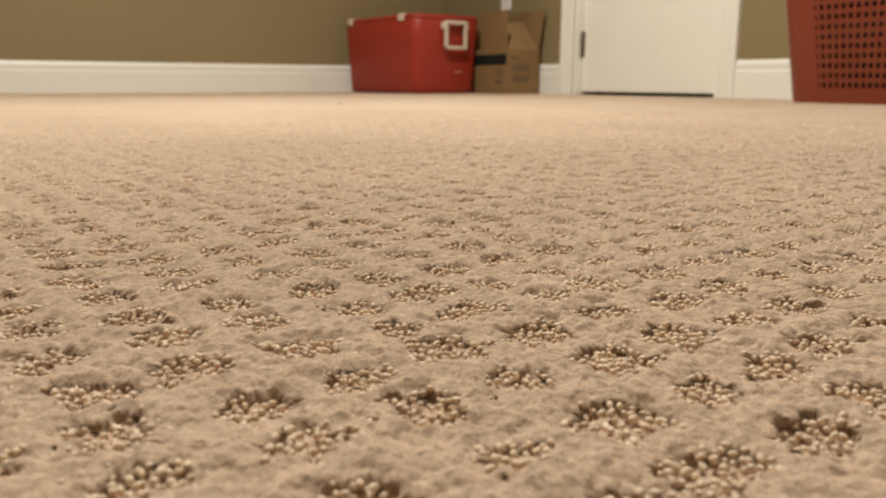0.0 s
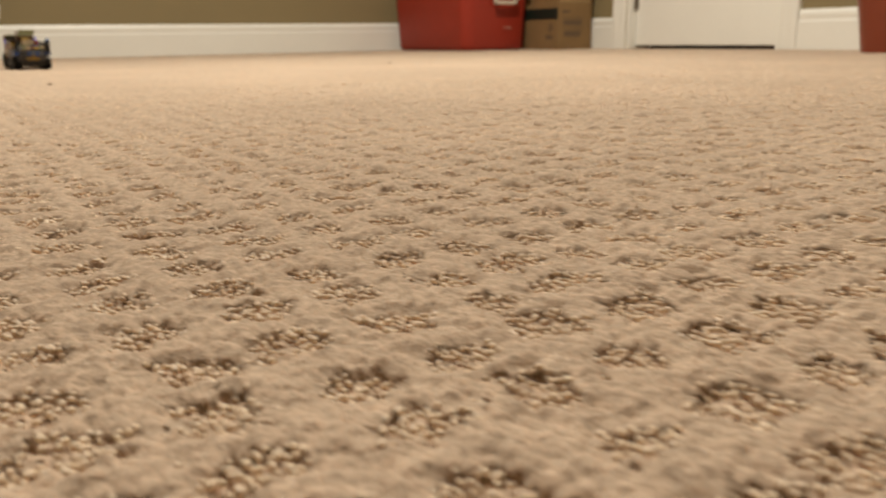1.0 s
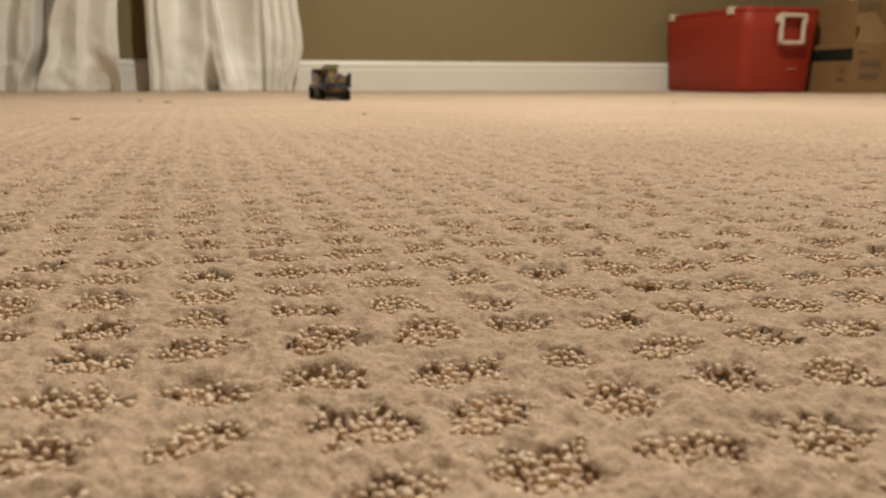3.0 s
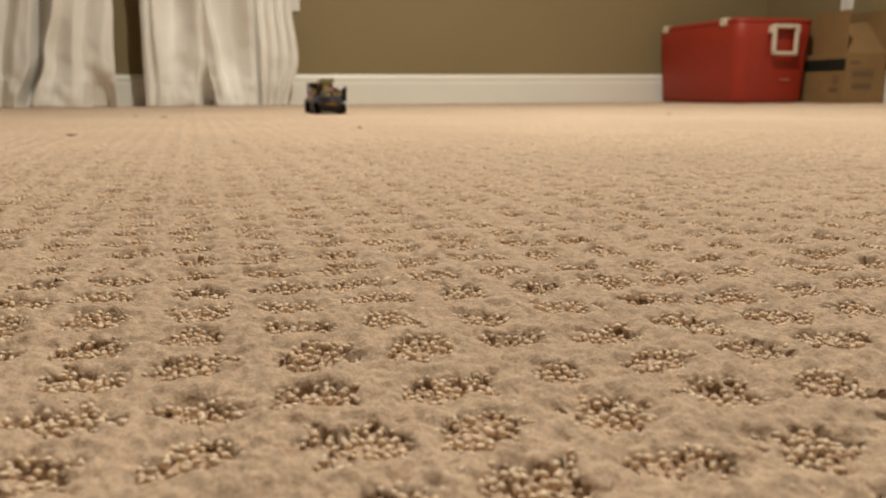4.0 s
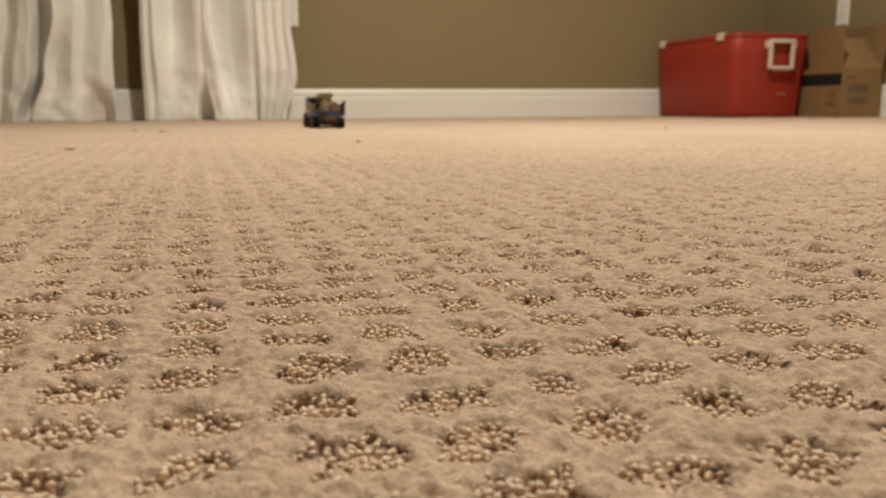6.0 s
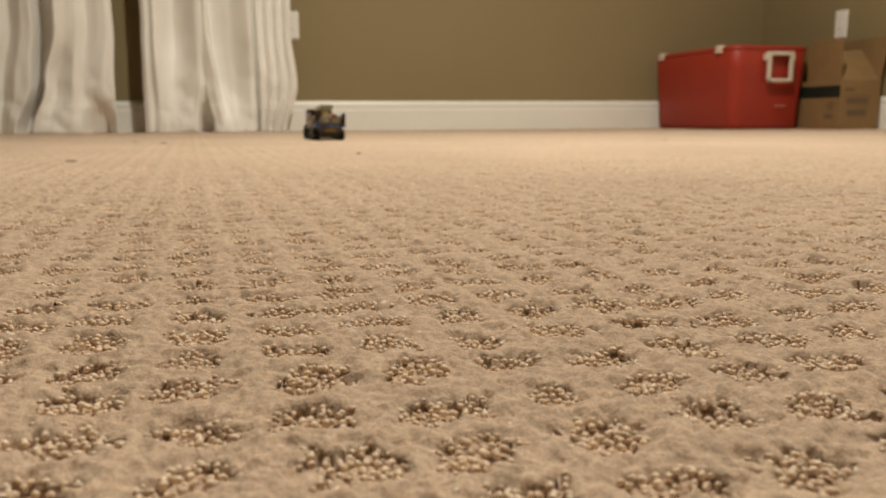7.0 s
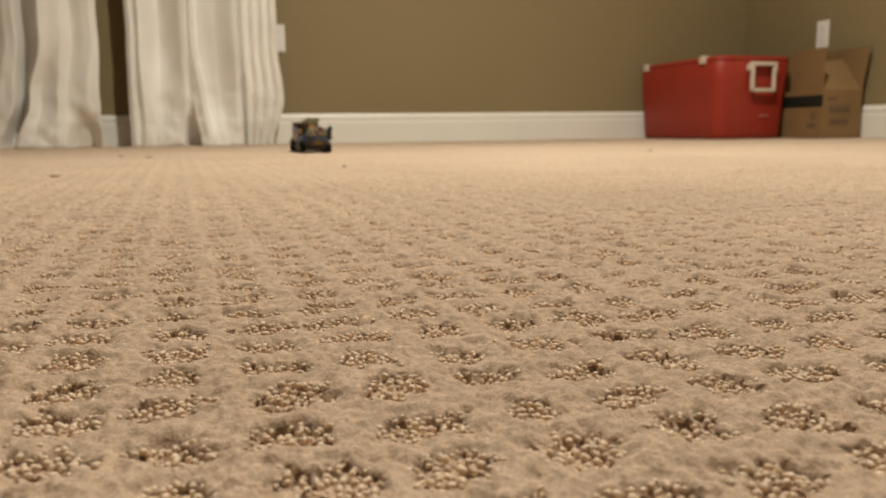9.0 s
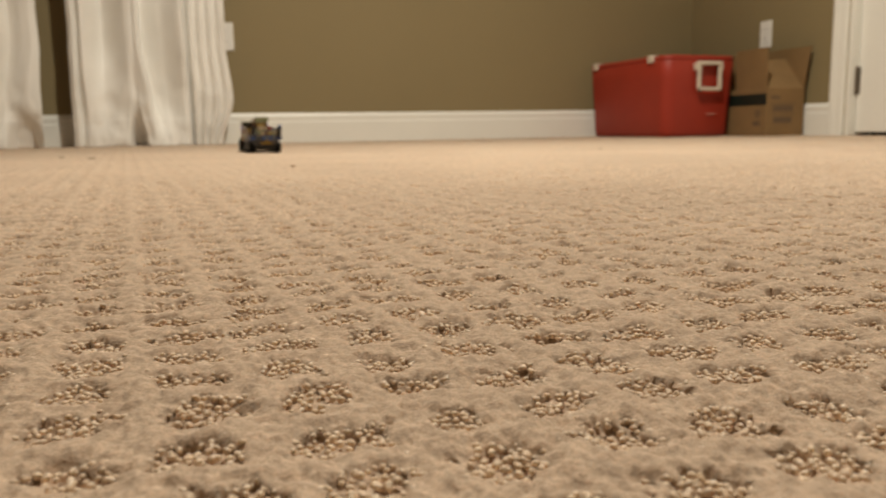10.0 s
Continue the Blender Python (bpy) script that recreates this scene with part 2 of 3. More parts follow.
bm = casing_bar(DOOR_H + 0.062)
bm.transform(pose(0, 0.004, 0))
part("casing", bm, TRIM, door)
bm = casing_bar(DOOR_H + 0.062)
bm.transform(Matrix.Translation((0, -W - 0.004, 0)) @ Matrix.Diagonal((1, -1, 1, 1)))
bmesh.ops.recalc_face_normals(bm, faces=bm.faces)
part("casing", bm, TRIM, door)
part("casing", box((-0.017, -W - 0.004, DOOR_H - 0.004), (0, 0.004, DOOR_H + 0.062), 0.003), TRIM, door)
bm = bmesh.new()
for k in range(5):
    add_tube(bm, 0.0065, 0.0065, 0.0195, pose(0.024, -0.021, 0.165 + 0.0201 * k), 12)
add_tube(bm, 0.0045, 0.006, 0.005, pose(0.024, -0.021, 0.258), 10)
add_box(bm, (0.0275, -0.036, 0.155), (0.0295, -0.024, 0.256))
part("hinge", bm, BRONZE, door, "dark bronze butt hinge")

# ---- curtains ----


LEVELS = (0.0, 0.19, 0.42)


def curtain(name, keys, seed, label):
    """A hanging panel. keys: the folds' ridges and troughs, side by side; each gives x and the distance from the wall at the three levels."""
    root = empty(name, pose(0, 0, 0), label, "curtain", "white window curtains")
    tall, high, per = 90, 2.25, 13

    def at(row, z):
        z = min(z, LEVELS[-1])
        k = 0 if z < LEVELS[1] else 1
        f = min(1.0, (z - LEVELS[k]) / (LEVELS[k + 1] - LEVELS[k]))
        f = f * f * (3 - 2 * f)
        return tuple(row[2 * k + c] + (row[2 * k + 2 + c] - row[2 * k + c]) * f for c in (0, 1))

    def place(i, z, out=0.0):
        k = min(i // per, len(keys) - 2)
        f = i / per - k
        (xa, da), (xb, db) = at(keys[k], z), at(keys[k + 1], z)
        x = xa + (xb - xa) * f
        d = da + (db - da) * (0.6 * f + 0.4 * f * f * (3 - 2 * f))
        crumple = max(0.2, 1 - z / 0.5)
        d += 0.005 * noise.noise(Vector((x * 10, z * 5, seed))) + crumple * 0.011 * noise.noise(Vector((x * 21, z * 17, seed + 5)))
        d += crumple * 0.003 * noise.noise(Vector((x * 52, z * 33, seed + 11)))
        x += 0.004 * noise.noise(Vector((x * 9, z * 7, seed + 9)))
        return (x, NORTH - 0.014 - max(0.018, d) - out, z)

    def sheet(z0, z1, count, out):
        bm = bmesh.new()
        grid = []
        wide = per * (len(keys) - 1)
        for j in range(count + 1):
            t = j / count
            z = z0 + (z1 - z0) * (t ** 1.8 if count > 20 else t)
            grid.append([bm.verts.new(place(i, z, out if j < count else -0.0012)) for i in range(wide + 1)])
        for a, b in zip(grid, grid[1:]):
            for i in range(wide):
                bm.faces.new((a[i], a[i + 1], b[i + 1], b[i]))
        return bm

    body = part("panel", sheet(0.0, high, tall, 0.0), CURTAIN, root, smooth=True)
    mod = body.modifiers.new("thickness", "SOLIDIFY")
    mod.thickness, mod.offset = 0.0018, 1
    hem = part("hem", sheet(-0.001, 0.116, 12, 0.0018), CURTAIN, root, "doubled stitched hem", smooth=True)
    mod = hem.modifiers.new("thickness", "SOLIDIFY")
    mod.thickness, mod.offset = 0.0010, 1
    return root


def pleats(start, end, count):
    """Narrow even pleats from the trough start to the edge end, as keys."""
    rows = []
    for k in range(1, count):
        f, out = k / count, k % 2
        xs = [start[c] + (end[c] - start[c]) * f for c in (0, 2, 4)]
        rows.append((xs[0], 0.082 + 0.030 * out, xs[1], 0.098 + 0.021 * out, xs[2], 0.095 + 0.022 * out))
    return rows + [end]


broad_folds = [
    (-0.450, 0.125, -0.449, 0.125, -0.443, 0.125), (-0.432, 0.135, -0.432, 0.140, -0.426, 0.140), (-0.420, 0.118, -0.418, 0.112, -0.412, 0.112),
    (-0.395, 0.138, -0.395, 0.142, -0.395, 0.145), (-0.330, 0.132, -0.335, 0.092, -0.335, 0.024), (-0.248, 0.132, -0.235, 0.138, -0.235, 0.146),
    (-0.236, 0.040, -0.218, 0.130, -0.223, 0.150), (-0.188, 0.040, -0.212, 0.130, -0.216, 0.150), (-0.178, 0.132, -0.206, 0.138, -0.211, 0.150),
    (-0.150, 0.142, -0.172, 0.148, -0.201, 0.160), (-0.115, 0.142, -0.160, 0.036, -0.190, 0.018), (-0.080, 0.144, -0.100, 0.066, -0.110, 0.080),
    (-0.032, 0.140, -0.034, 0.130, -0.030, 0.156), (-0.020, 0.122, -0.022, 0.118, -0.024, 0.112), (-0.012, 0.055, -0.014, 0.070, -0.017, 0.080)]
curtain("curtain", broad_folds + pleats(broad_folds[-1], (0.104, 0.100, 0.152, 0.098, 0.134, 0.098), 8), 3, "white cotton curtain hanging in folds to the carpet")
curtain("curtain", [
    (-1.160, 0.100, -1.150, 0.100, -1.130, 0.100), (-1.050, 0.130, -1.030, 0.130, -1.000, 0.130), (-0.990, 0.065, -0.970, 0.055, -0.930, 0.060),
    (-0.950, 0.120, -0.910, 0.130, -0.870, 0.130), (-0.925, 0.135, -0.860, 0.140, -0.835, 0.140), (-0.908, 0.025, -0.845, 0.025, -0.822, 0.022),
    (-0.872, 0.025, -0.812, 0.025, -0.762, 0.022), (-0.862, 0.145, -0.800, 0.145, -0.748, 0.155), (-0.800, 0.148, -0.770, 0.100, -0.710, 0.146),
    (-0.720, 0.150, -0.700, 0.145, -0.675, 0.145), (-0.685, 0.145, -0.680, 0.105, -0.650, 0.094), (-0.662, 0.055, -0.640, 0.120, -0.600, 0.120),
    (-0.600, 0.050, -0.600, 0.134, -0.570, 0.125), (-0.558, 0.118, -0.556, 0.118, -0.549, 0.112)], 8, "white cotton curtain beside a dark gap of wall")

# ---- outlet plates ----


def outlet(m, label):
    root = empty("outlet_plate", m, label, "outlet", "wall outlets")
    pts = rounded_rect(0.070, 0.1143, 0.004, 4)
    small = rounded_rect(0.064, 0.108, 0.004, 4)
    bm = loft([(pts, 0), (pts, 0.003), (small, 0.006)])
    part("plate", bm, PLATE, root)
    for s in (-1, 1):
        bm = loft([(rounded_rect(0.034, 0.028, 0.009, 5), 0.005), (rounded_rect(0.033, 0.027, 0.009, 5), 0.0075)])
        bm.transform(pose(0, s * 0.0195, 0))
        socket = part("socket", bm, PLATE, root)
        for dx, h in ((-0.0063, 0.008), (0.0063, 0.0065)):
            part("slot", box((dx - 0.001, s * 0.0195 - h / 2 + 0.003, 0.0072), (dx + 0.001, s * 0.0195 + h / 2 + 0.003, 0.0078)), SLOT, socket)
    bm = bmesh.new()
    add_tube(bm, 0.003, 0.0026, 0.0015, pose(0, 0, 0.0066), 10)
    part("screw", bm, PLATE, root)
    return root


outlet(Matrix(((1, 0, 0, 0.138), (0, 0, -1, NORTH - 0.0), (0, 1, 0, 0.443), (0, 0, 0, 1))), "white duplex outlet plate on the tan wall beside the curtain")
outlet(Matrix(((0, 0, -1, EAST), (-1, 0, 0, 2.832), (0, 1, 0, 0.432), (0, 0, 0, 1))), "white duplex outlet plate above the cardboard box")

# ---- cooler ----


def cooler(m):
    root = empty("cooler", m, "red plastic ice chest with cream handle and hinges on the carpet", "cooler")
    L, D, H = 0.60, 0.37, 0.334
    def ring(l, d, r, z):
        return (rounded_rect(d, l, r, 7), z)
    bm = loft([ring(L - 0.07, D - 0.07, 0.035, 0.0), ring(L - 0.045, D - 0.045, 0.045, 0.005), ring(L - 0.034, D - 0.034, 0.05, 0.018),
               ring(L - 0.028, D - 0.028, 0.05, 0.09), ring(L - 0.012, D - 0.012, 0.05, 0.24), ring(L - 0.004, D - 0.004, 0.05, 0.310), ring(L - 0.007, D - 0.007, 0.05, 0.3125)])
    part("body", bm, COOLER, root, smooth=True)
    bm = loft([ring(L - 0.007, D - 0.007, 0.05, 0.3132), ring(L - 0.003, D - 0.003, 0.05, 0.315), ring(L - 0.003, D - 0.003, 0.05, 0.326), ring(L - 0.012, D - 0.012, 0.046, 0.331), ring(L - 0.03, D - 0.03, 0.04, H)])
    part("lid", bm, COOLER, root, smooth=True)
    # swing handle on the end that faces the room, held by two lugs
    y = -L / 2
    bm = bmesh.new()
    cx, hw, z1, z0 = 0.022, 0.060, 0.306, 0.188
    add_box(bm, (cx - hw, y - 0.022, z0), (cx + hw, y - 0.006, z0 + 0.015), None, 0.003)
    add_box(bm, (cx - hw, y - 0.022, z0), (cx - hw + 0.015, y - 0.006, z1), None, 0.003)
    add_box(bm, (cx + hw - 0.015, y - 0.022, z0), (cx + hw, y - 0.006, z1), None, 0.003)
    add_box(bm, (cx - hw - 0.002, y - 0.023, z1 - 0.014), (cx + hw + 0.002, y - 0.004, z1 + 0.002), None, 0.003)
    handle = part("handle", bm, CREAM, root, "square cream carrying handle")
    for s in (-1, 1):
        part("lug", box((cx + s * 0.063 - 0.006, y - 0.018, z1 - 0.034), (cx + s * 0.063 + 0.006, y + 0.006, z1 - 0.006), 0.003), CREAM, handle)
    # hinges on the long side
    for yy in (-0.197, 0.225):
        bm = bmesh.new()
        add_box(bm, (-D / 2 - 0.006, yy - 0.020, 0.306), (-D / 2 + 0.012, yy + 0.020, 0.326), None, 0.003)
        add_box(bm, (-D / 2 - 0.006, yy - 0.016, 0.322), (-D / 2 + 0.030, yy + 0.016, 0.337), None, 0.003)
        part("hinge", bm, CREAM, root, "cream plastic hinge")
    part("badge", box((0.030, y + 0.0075, 0.091), (0.076, y + 0.0125, 0.0955), 0.001), BADGE, root, "worn pale maker's mark")
    return root


cooler(pose(1.998, 3.042, 0, 0, 0, 4))

# ---- cardboard box ----


def cardboard_box(m):
    root = empty("cardboard_box", m, "open brown cardboard box with raised flaps and dark tape", "box")
    w, d, h, t = 0.178, 0.278, 0.190, 0.004
    part("base", box((0, 0, 0), (w, d, t)), CARD, root)
    front = part("side_panel", box((0, 0, t), (w, t, h), 0.0008), CARD, root)
    left = part("side_panel", box((0, t, t), (t, d - t, h), 0.0008), CARD, root)
    part("side_panel", box((w - t, t, t), (w, d - t, h), 0.0008), CARD, root)
    part("side_panel", box((0, d - t, t), (w, d, h), 0.0008), CARD, root)

    def flap(name, hinge, along, length, height, angle, cut=0.006, over=0.0):
        bm = bmesh.new()
        pts = [(cut * 0.2, 0), (length - cut * 0.2, 0), (length - cut, height), (cut - over, height)]
        low = [bm.verts.new((a, 0, b)) for a, b in pts]
        top = [bm.verts.new((a, 0.0035, b)) for a, b in pts]
        bm.faces.new(low)
        bm.faces.new(top[::-1])
        for i in range(4):
            j = (i + 1) % 4
            bm.faces.new((low[j], low[i], top[i], top[j]))
        bmesh.ops.subdivide_edges(bm, edges=bm.edges, cuts=4, use_grid_fill=True)
        for v in bm.verts:
            v.co.y += 0.006 * (v.co.z / height) ** 2 * math.sin(5 * v.co.x / length)
        bmesh.ops.recalc_face_normals(bm, faces=bm.faces)
        bm.transform(Matrix.Translation(hinge) @ Matrix.Rotation(radians(along), 4, "Z") @ Matrix.Rotation(radians(angle), 4, "X"))
        return part(name, bm, CARD, root, "raised cardboard flap")

    flap("flap", (0.0, 0.0, h), 0, w, 0.170, -45)
    flap("flap", (0.0045, 0.0, h), 90, 0.205, 0.160, -4, over=0.012)
    flap("flap", (w - 0.001, 0.0, h), 90, d, 0.165, 1, over=0.032)
    flap("flap", (0.0, d - 0.004, h), 0, w, 0.150, 4)
    # tape band and faded print
    part("tape", box((-0.0006, 0.0, 0.124), (0.0, d, 0.170)), TAPE, left, "dark tape band")
    for lo, hi in (((0.020, 0.148), (0.062, 0.160)), ((0.030, 0.098), (0.125, 0.122)), ((0.034, 0.052), (0.120, 0.076)), ((0.022, 0.128), (0.135, 0.131)), ((0.022, 0.086), (0.135, 0.089))):
        part("print_mark", box((lo[0], -0.0005, lo[1]), (hi[0], 0.0, hi[1])), INK, front, "faded printed block")
    bm = bmesh.new()
    for k in range(14):
        turn = Matrix.Translation((-0.0003, 0.052, 0.090)) @ Matrix.Rotation(2 * math.pi * k / 14, 4, "X")
        add_box(bm, (-0.0003, -0.0042, 0.0130), (0.0003, 0.0042, 0.0175), turn)
    add_box(bm, (-0.0006, 0.047, 0.080), (0.0, 0.057, 0.100))
    part("print_mark", bm, INK, left, "faded printed emblem")
    part("print_mark", box((-0.0005, 0.035, 0.042), (0.0, 0.085, 0.060)), INK, left, "faded printed block")
    return root


cardboard_box(pose(2.192, 2.562, 0, 0, 0, -2))

# ---- laundry basket ----


def laundry_basket(m):
    """Tapered basket; its sides are a lattice of bars with square holes between a solid foot and a rim."""
    root = empty("laundry_basket", m, "red plastic laundry basket with rows of square holes", "basket")
    w0, d0, r0, H = 0.25, 0.44, 0.06, 0.50
    def ring(z, grow=0.0, n=10):
        k = z / H
        return rounded_rect(w0 + 0.11 * k + grow, d0 + 0.125 * k + grow, r0 + 0.01 * k, n)
    def band(name, z0, z1, grow, label=""):
        bm = bmesh.new()
        rows = []
        for z, g in ((z0, grow), (z1, grow), (z1, grow - 0.005), (z0, grow - 0.005)):
            rows.append([bm.verts.new((x, y, z)) for x, y in ring(z, g)])
        for a, b in zip(rows, rows[1:] + rows[:1]):
            for i in range(len(a)):
                j = (i + 1) % len(a)
                bm.faces.new((a[i], a[j], b[j], b[i]))
        bmesh.ops.recalc_face_normals(bm, faces=bm.faces)
        return part(name, bm, BASKET, root, label, smooth=False)
    part("floor_panel", loft([(ring(0, -0.006), 0.002), (ring(0.005, -0.006), 0.006)]), BASKET, root)
    band("foot", 0.0, 0.040, 0.0)
    step, bar = 0.0245, 0.0108
    z = 0.040 + step - bar
    k = 0
    while z + bar < H - 0.05:
        band("hoop", z, z + bar, 0.0)
        z += step
        k += 1
    band("rim", H - 0.05, H - 0.008, 0.0015)
    band("rim", H - 0.008, H, 0.022)
    # upright bars between the holes
    def walk_round(z, count, grow):
        pts = ring(z, grow, 10)
        pts = pts + pts[:1]
        seg = [math.dist(a, b) for a, b in zip(pts, pts[1:])]
        total, out = sum(seg), []
        arcs = [(sum(seg[:11 * c]), sum(seg[:11 * c + 10])) for c in range(4)]
        for i in range(count):
            here = i / count * total
            solid = any(a - 0.040 < here < b + 0.040 for a, b in arcs) or here > total - 0.040
            for e in ((-0.505, 0.505) if solid else (-0.21, 0.21)):
                s = ((i + e) / count * total) % total
                for a, b, l in zip(pts, pts[1:], seg):
                    if s <= l:
                        f = s / l
                        out.append((a[0] + (b[0] - a[0]) * f, a[1] + (b[1] - a[1]) * f))
                        break
                    s -= l
        return out
    count = 76
    lo_o, lo_i = walk_round(0.034, count, -0.0004), walk_round(0.034, count, -0.0046)
    hi_o, hi_i = walk_round(H - 0.048, count, -0.0004), walk_round(H - 0.048, count, -0.0046)
    for i in range(count):
        bm = bmesh.new()
        a, b = 2 * i, 2 * i + 1
        v = [bm.verts.new((*p, zz)) for p, zz in ((lo_o[a], 0.034), (lo_o[b], 0.034), (lo_i[b], 0.034), (lo_i[a], 0.034), (hi_o[a], H - 0.048), (hi_o[b], H - 0.048), (hi_i[b], H - 0.048), (hi_i[a], H - 0.048))]
        for f in ((0, 1, 5, 4), (1, 2, 6, 5), (2, 3, 7, 6), (3, 0, 4, 7)):
            bm.faces.new([v[q] for q in f])
        bmesh.ops.recalc_face_normals(bm, faces=bm.faces)
        part("upright", bm, BASKET, root)
    return root


laundry_basket(pose(2.185, 0.926, 0, 0, 0, 0))


def laundry(m):
    """Assumed laundry: dark crumpled heap added to darken the holes, clear of the sides."""
    sections = []
    for k in range(15):
        z = 0.008 + 0.36 * k / 14
        dome = 1.0 if k < 11 else 1 - 0.22 * (k - 10)
        ring = rounded_rect((0.205 + 0.11 * z / 0.5) * dome, (0.395 + 0.125 * z / 0.5) * dome, 0.05 * dome, 12)
        sections.append(([(x * (1 + 0.05 * noise.noise(Vector((x * 14, y * 14, z * 16)))), y * (1 + 0.04 * noise.noise(Vector((x * 14, y * 14, z * 16 + 7))))) for x, y in ring], z))
    ob = part("laundry", loft(sections), DARK_FILL, smooth=True)
    ob.matrix_world = m
    return tagged(ob, "assumed dark heap added inside the red plastic basket to darken its holes", "laundry")


laundry(pose(2.185, 0.926, 0, 0, 0, 0))

# ---- toy truck ----
STUD = 0.008


def brick_mesh(cache, lx, ly, lz, colour, studs):
    key = (lx, ly, lz, colour, studs)
    if key not in cache:
        bm = box((0.0001, 0.0001, 0), (lx * STUD - 0.0001, ly * STUD - 0.0001, lz * 0.0032 - 0.0001), 0.0003)
        if studs:
            for i in range(lx):
                for j in range(ly):
                    add_tube(bm, 0.0024, 0.0024, 0.0017, pose((i + 0.5) * STUD, (j + 0.5) * STUD, lz * 0.0032 + 0.0008), 8)
        cache[key] = mesh_of("brick", bm, BRICK[colour])
    return cache[key]


def toy_truck(m):
    root = empty("toy_truck", m, "toy truck of many coloured bricks, black tyres and tracks", "toy truck")
    cache = {}

    def put(x, y, z, lx, ly, lz, colour, studs=False, name="brick"):
        ob = new(name, brick_mesh(cache, lx, ly, lz, colour, studs))
        ob.parent, ob.location = root, (x, y, z)
        return ob

    half = 0.036
    # chassis from the tail (x = -0.12) to the bumper (x = 0.11)
    part("chassis", box((-0.100, -0.028, 0.019), (0.100, 0.028, 0.0255), 0.0005), BRICK["dark_grey"], root)
    part("undertray", box((-0.098, -0.024, 0.006), (0.070, 0.024, 0.0188), 0.0008), BRICK["black"], root)
    # cab sides, five courses high, and bed sides, three courses high
    rnd = random.Random(5)
    cab_cols = [["lime", "orange", "red", "red", "white"], ["olive", "yellow", "purple", "red", "grey"], ["orange", "orange", "red", "tan", "white"],
                ["red", "yellow", "teal", "azure", "brown"], ["brown", "teal", "tan", "tan", "red"], ["dark_grey", "yellow", "grey", "azure", "dark_grey"]]
    for side in (1, -1):
        y = half - STUD if side > 0 else -half
        for c, column in enumerate(cab_cols):
            for r, colour in enumerate(column):
                if side < 0 and r > 2:
                    continue
                if side < 0:
                    colour = rnd.choice(("red", "tan", "grey", "olive", "yellow", "white", "orange", "brown"))
                put(0.062 - c * STUD, y, 0.0255 + r * 0.0096, 1, 1, 3, colour)
        bed = [["black"] * 5, ["white", "teal", "red", "tan", "blue"], ["orange", "orange", "azure", "olive", "tan"]]
        for r, row in enumerate(bed):
            for c, colour in enumerate(row):
                if side < 0 and r:
                    colour = rnd.choice(("grey", "tan", "dark_blue", "yellow", "brown", "olive"))
                put(0.006 - c * 2 * STUD, y, 0.0255 + r * 0.0096, 2, 1, 3, colour, r == 2)
        put(-0.066, y, 0.0255 + 0.0288, 4, 1, 1, "yellow" if side > 0 else "grey", True, "plate")
        put(0.000, y, 0.0255 + 0.0288, 2, 1, 3, "white", True)
        put(-0.014, y, 0.0255 + 0.0288, 2, 1, 2, "grey", True)
        # long dark-blue rails under the open tail
        put(-0.122, y, 0.030, 8, 1, 3, "blue" if side > 0 else "dark_blue")
        put(-0.122, y, 0.0396, 8, 1, 1, "black", False, "plate")
    # bulkheads and tail
    for r, colour in enumerate(("olive", "tan", "grey", "brown", "grey")):
        put(0.030, -half + STUD, 0.0255 + r * 0.0096, 1, 7, 3, colour)
    for k, colour in enumerate(("dark_blue", "dark_grey", "blue", "dark_grey", "dark_blue", "black", "black")):
        put(-0.130, -half + STUD * (k + 1), 0.030, 1, 1, 3, colour)
    for k, colour in enumerate(("tan", "olive", "yellow", "brown", "tan", "olive", "dark_grey")):
        put(-0.122, -half + STUD * (k + 1), 0.0428, 1, 1, 2, colour, True)
    put(-0.122, -half + STUD, 0.0268, 11, 7, 1, "dark_grey", False, "plate")
    put(-0.118, -0.012, 0.0204, 2, 3, 2, "yellow")
    put(-0.126, -0.004, 0.0204, 1, 1, 3, "yellow")
    put(-0.10, 0.020, 0.0215, 4, 1, 1, "purple", False, "plate")
    # roof plates and hood
    put(-0.018, -0.012, 0.0255 + 0.048, 11, 6, 1, "olive", False, "roof_plate")
    put(-0.058, -0.012, 0.0255 + 0.0384, 5, 4, 3, "brown")
    put(-0.066, -0.012, 0.0255 + 0.048, 6, 4, 1, "olive", False, "roof_plate")
    put(-0.062, -0.016, 0.0255 + 0.0512, 2, 4, 3, "olive")
    put(-0.0455, 0.004, 0.0255 + 0.0512, 2, 1, 2, "brown")
    put(-0.066, -0.004, 0.0255 + 0.0384, 1, 2, 2, "yellow")
    put(-0.066, -0.012, 0.0255 + 0.0288, 1, 3, 3, "tan")
    put(-0.058, -0.012, 0.0255, 5, 4, 12, "dark_grey")
    for k in range(3):
        put(0.070, -0.024 + 0.016 * k, 0.0255, 4, 2, 5, ("red", "brown", "red")[k], True)
    put(0.070, -0.028, 0.0415, 4, 7, 1, "red", False, "hood_plate")
    put(0.100, -half, 0.030, 1, 9, 2, "dark_grey", False, "bumper")
    put(0.100, 0.016, 0.0364, 1, 2, 2, "blue")
    put(0.100, -0.032, 0.0364, 1, 2, 2, "blue")
    for s in (1, -1):
        part("led_strip", box((0.0705, s * 0.032 - 0.0025, 0.046), (0.0735, s * 0.032 + 0.0025, 0.071), 0.0004), LED, root, "glowing blue light strip")
    part("windscreen", box((0.0665, -0.027, 0.046), (0.0695, 0.027, 0.072), 0.0004), BRICK["dark_blue"], root, "dark blue windscreen")
    part("led_strip", box((0.030, 0.0362, 0.060), (0.034, 0.0372, 0.064)), LED, root, "glowing blue light")

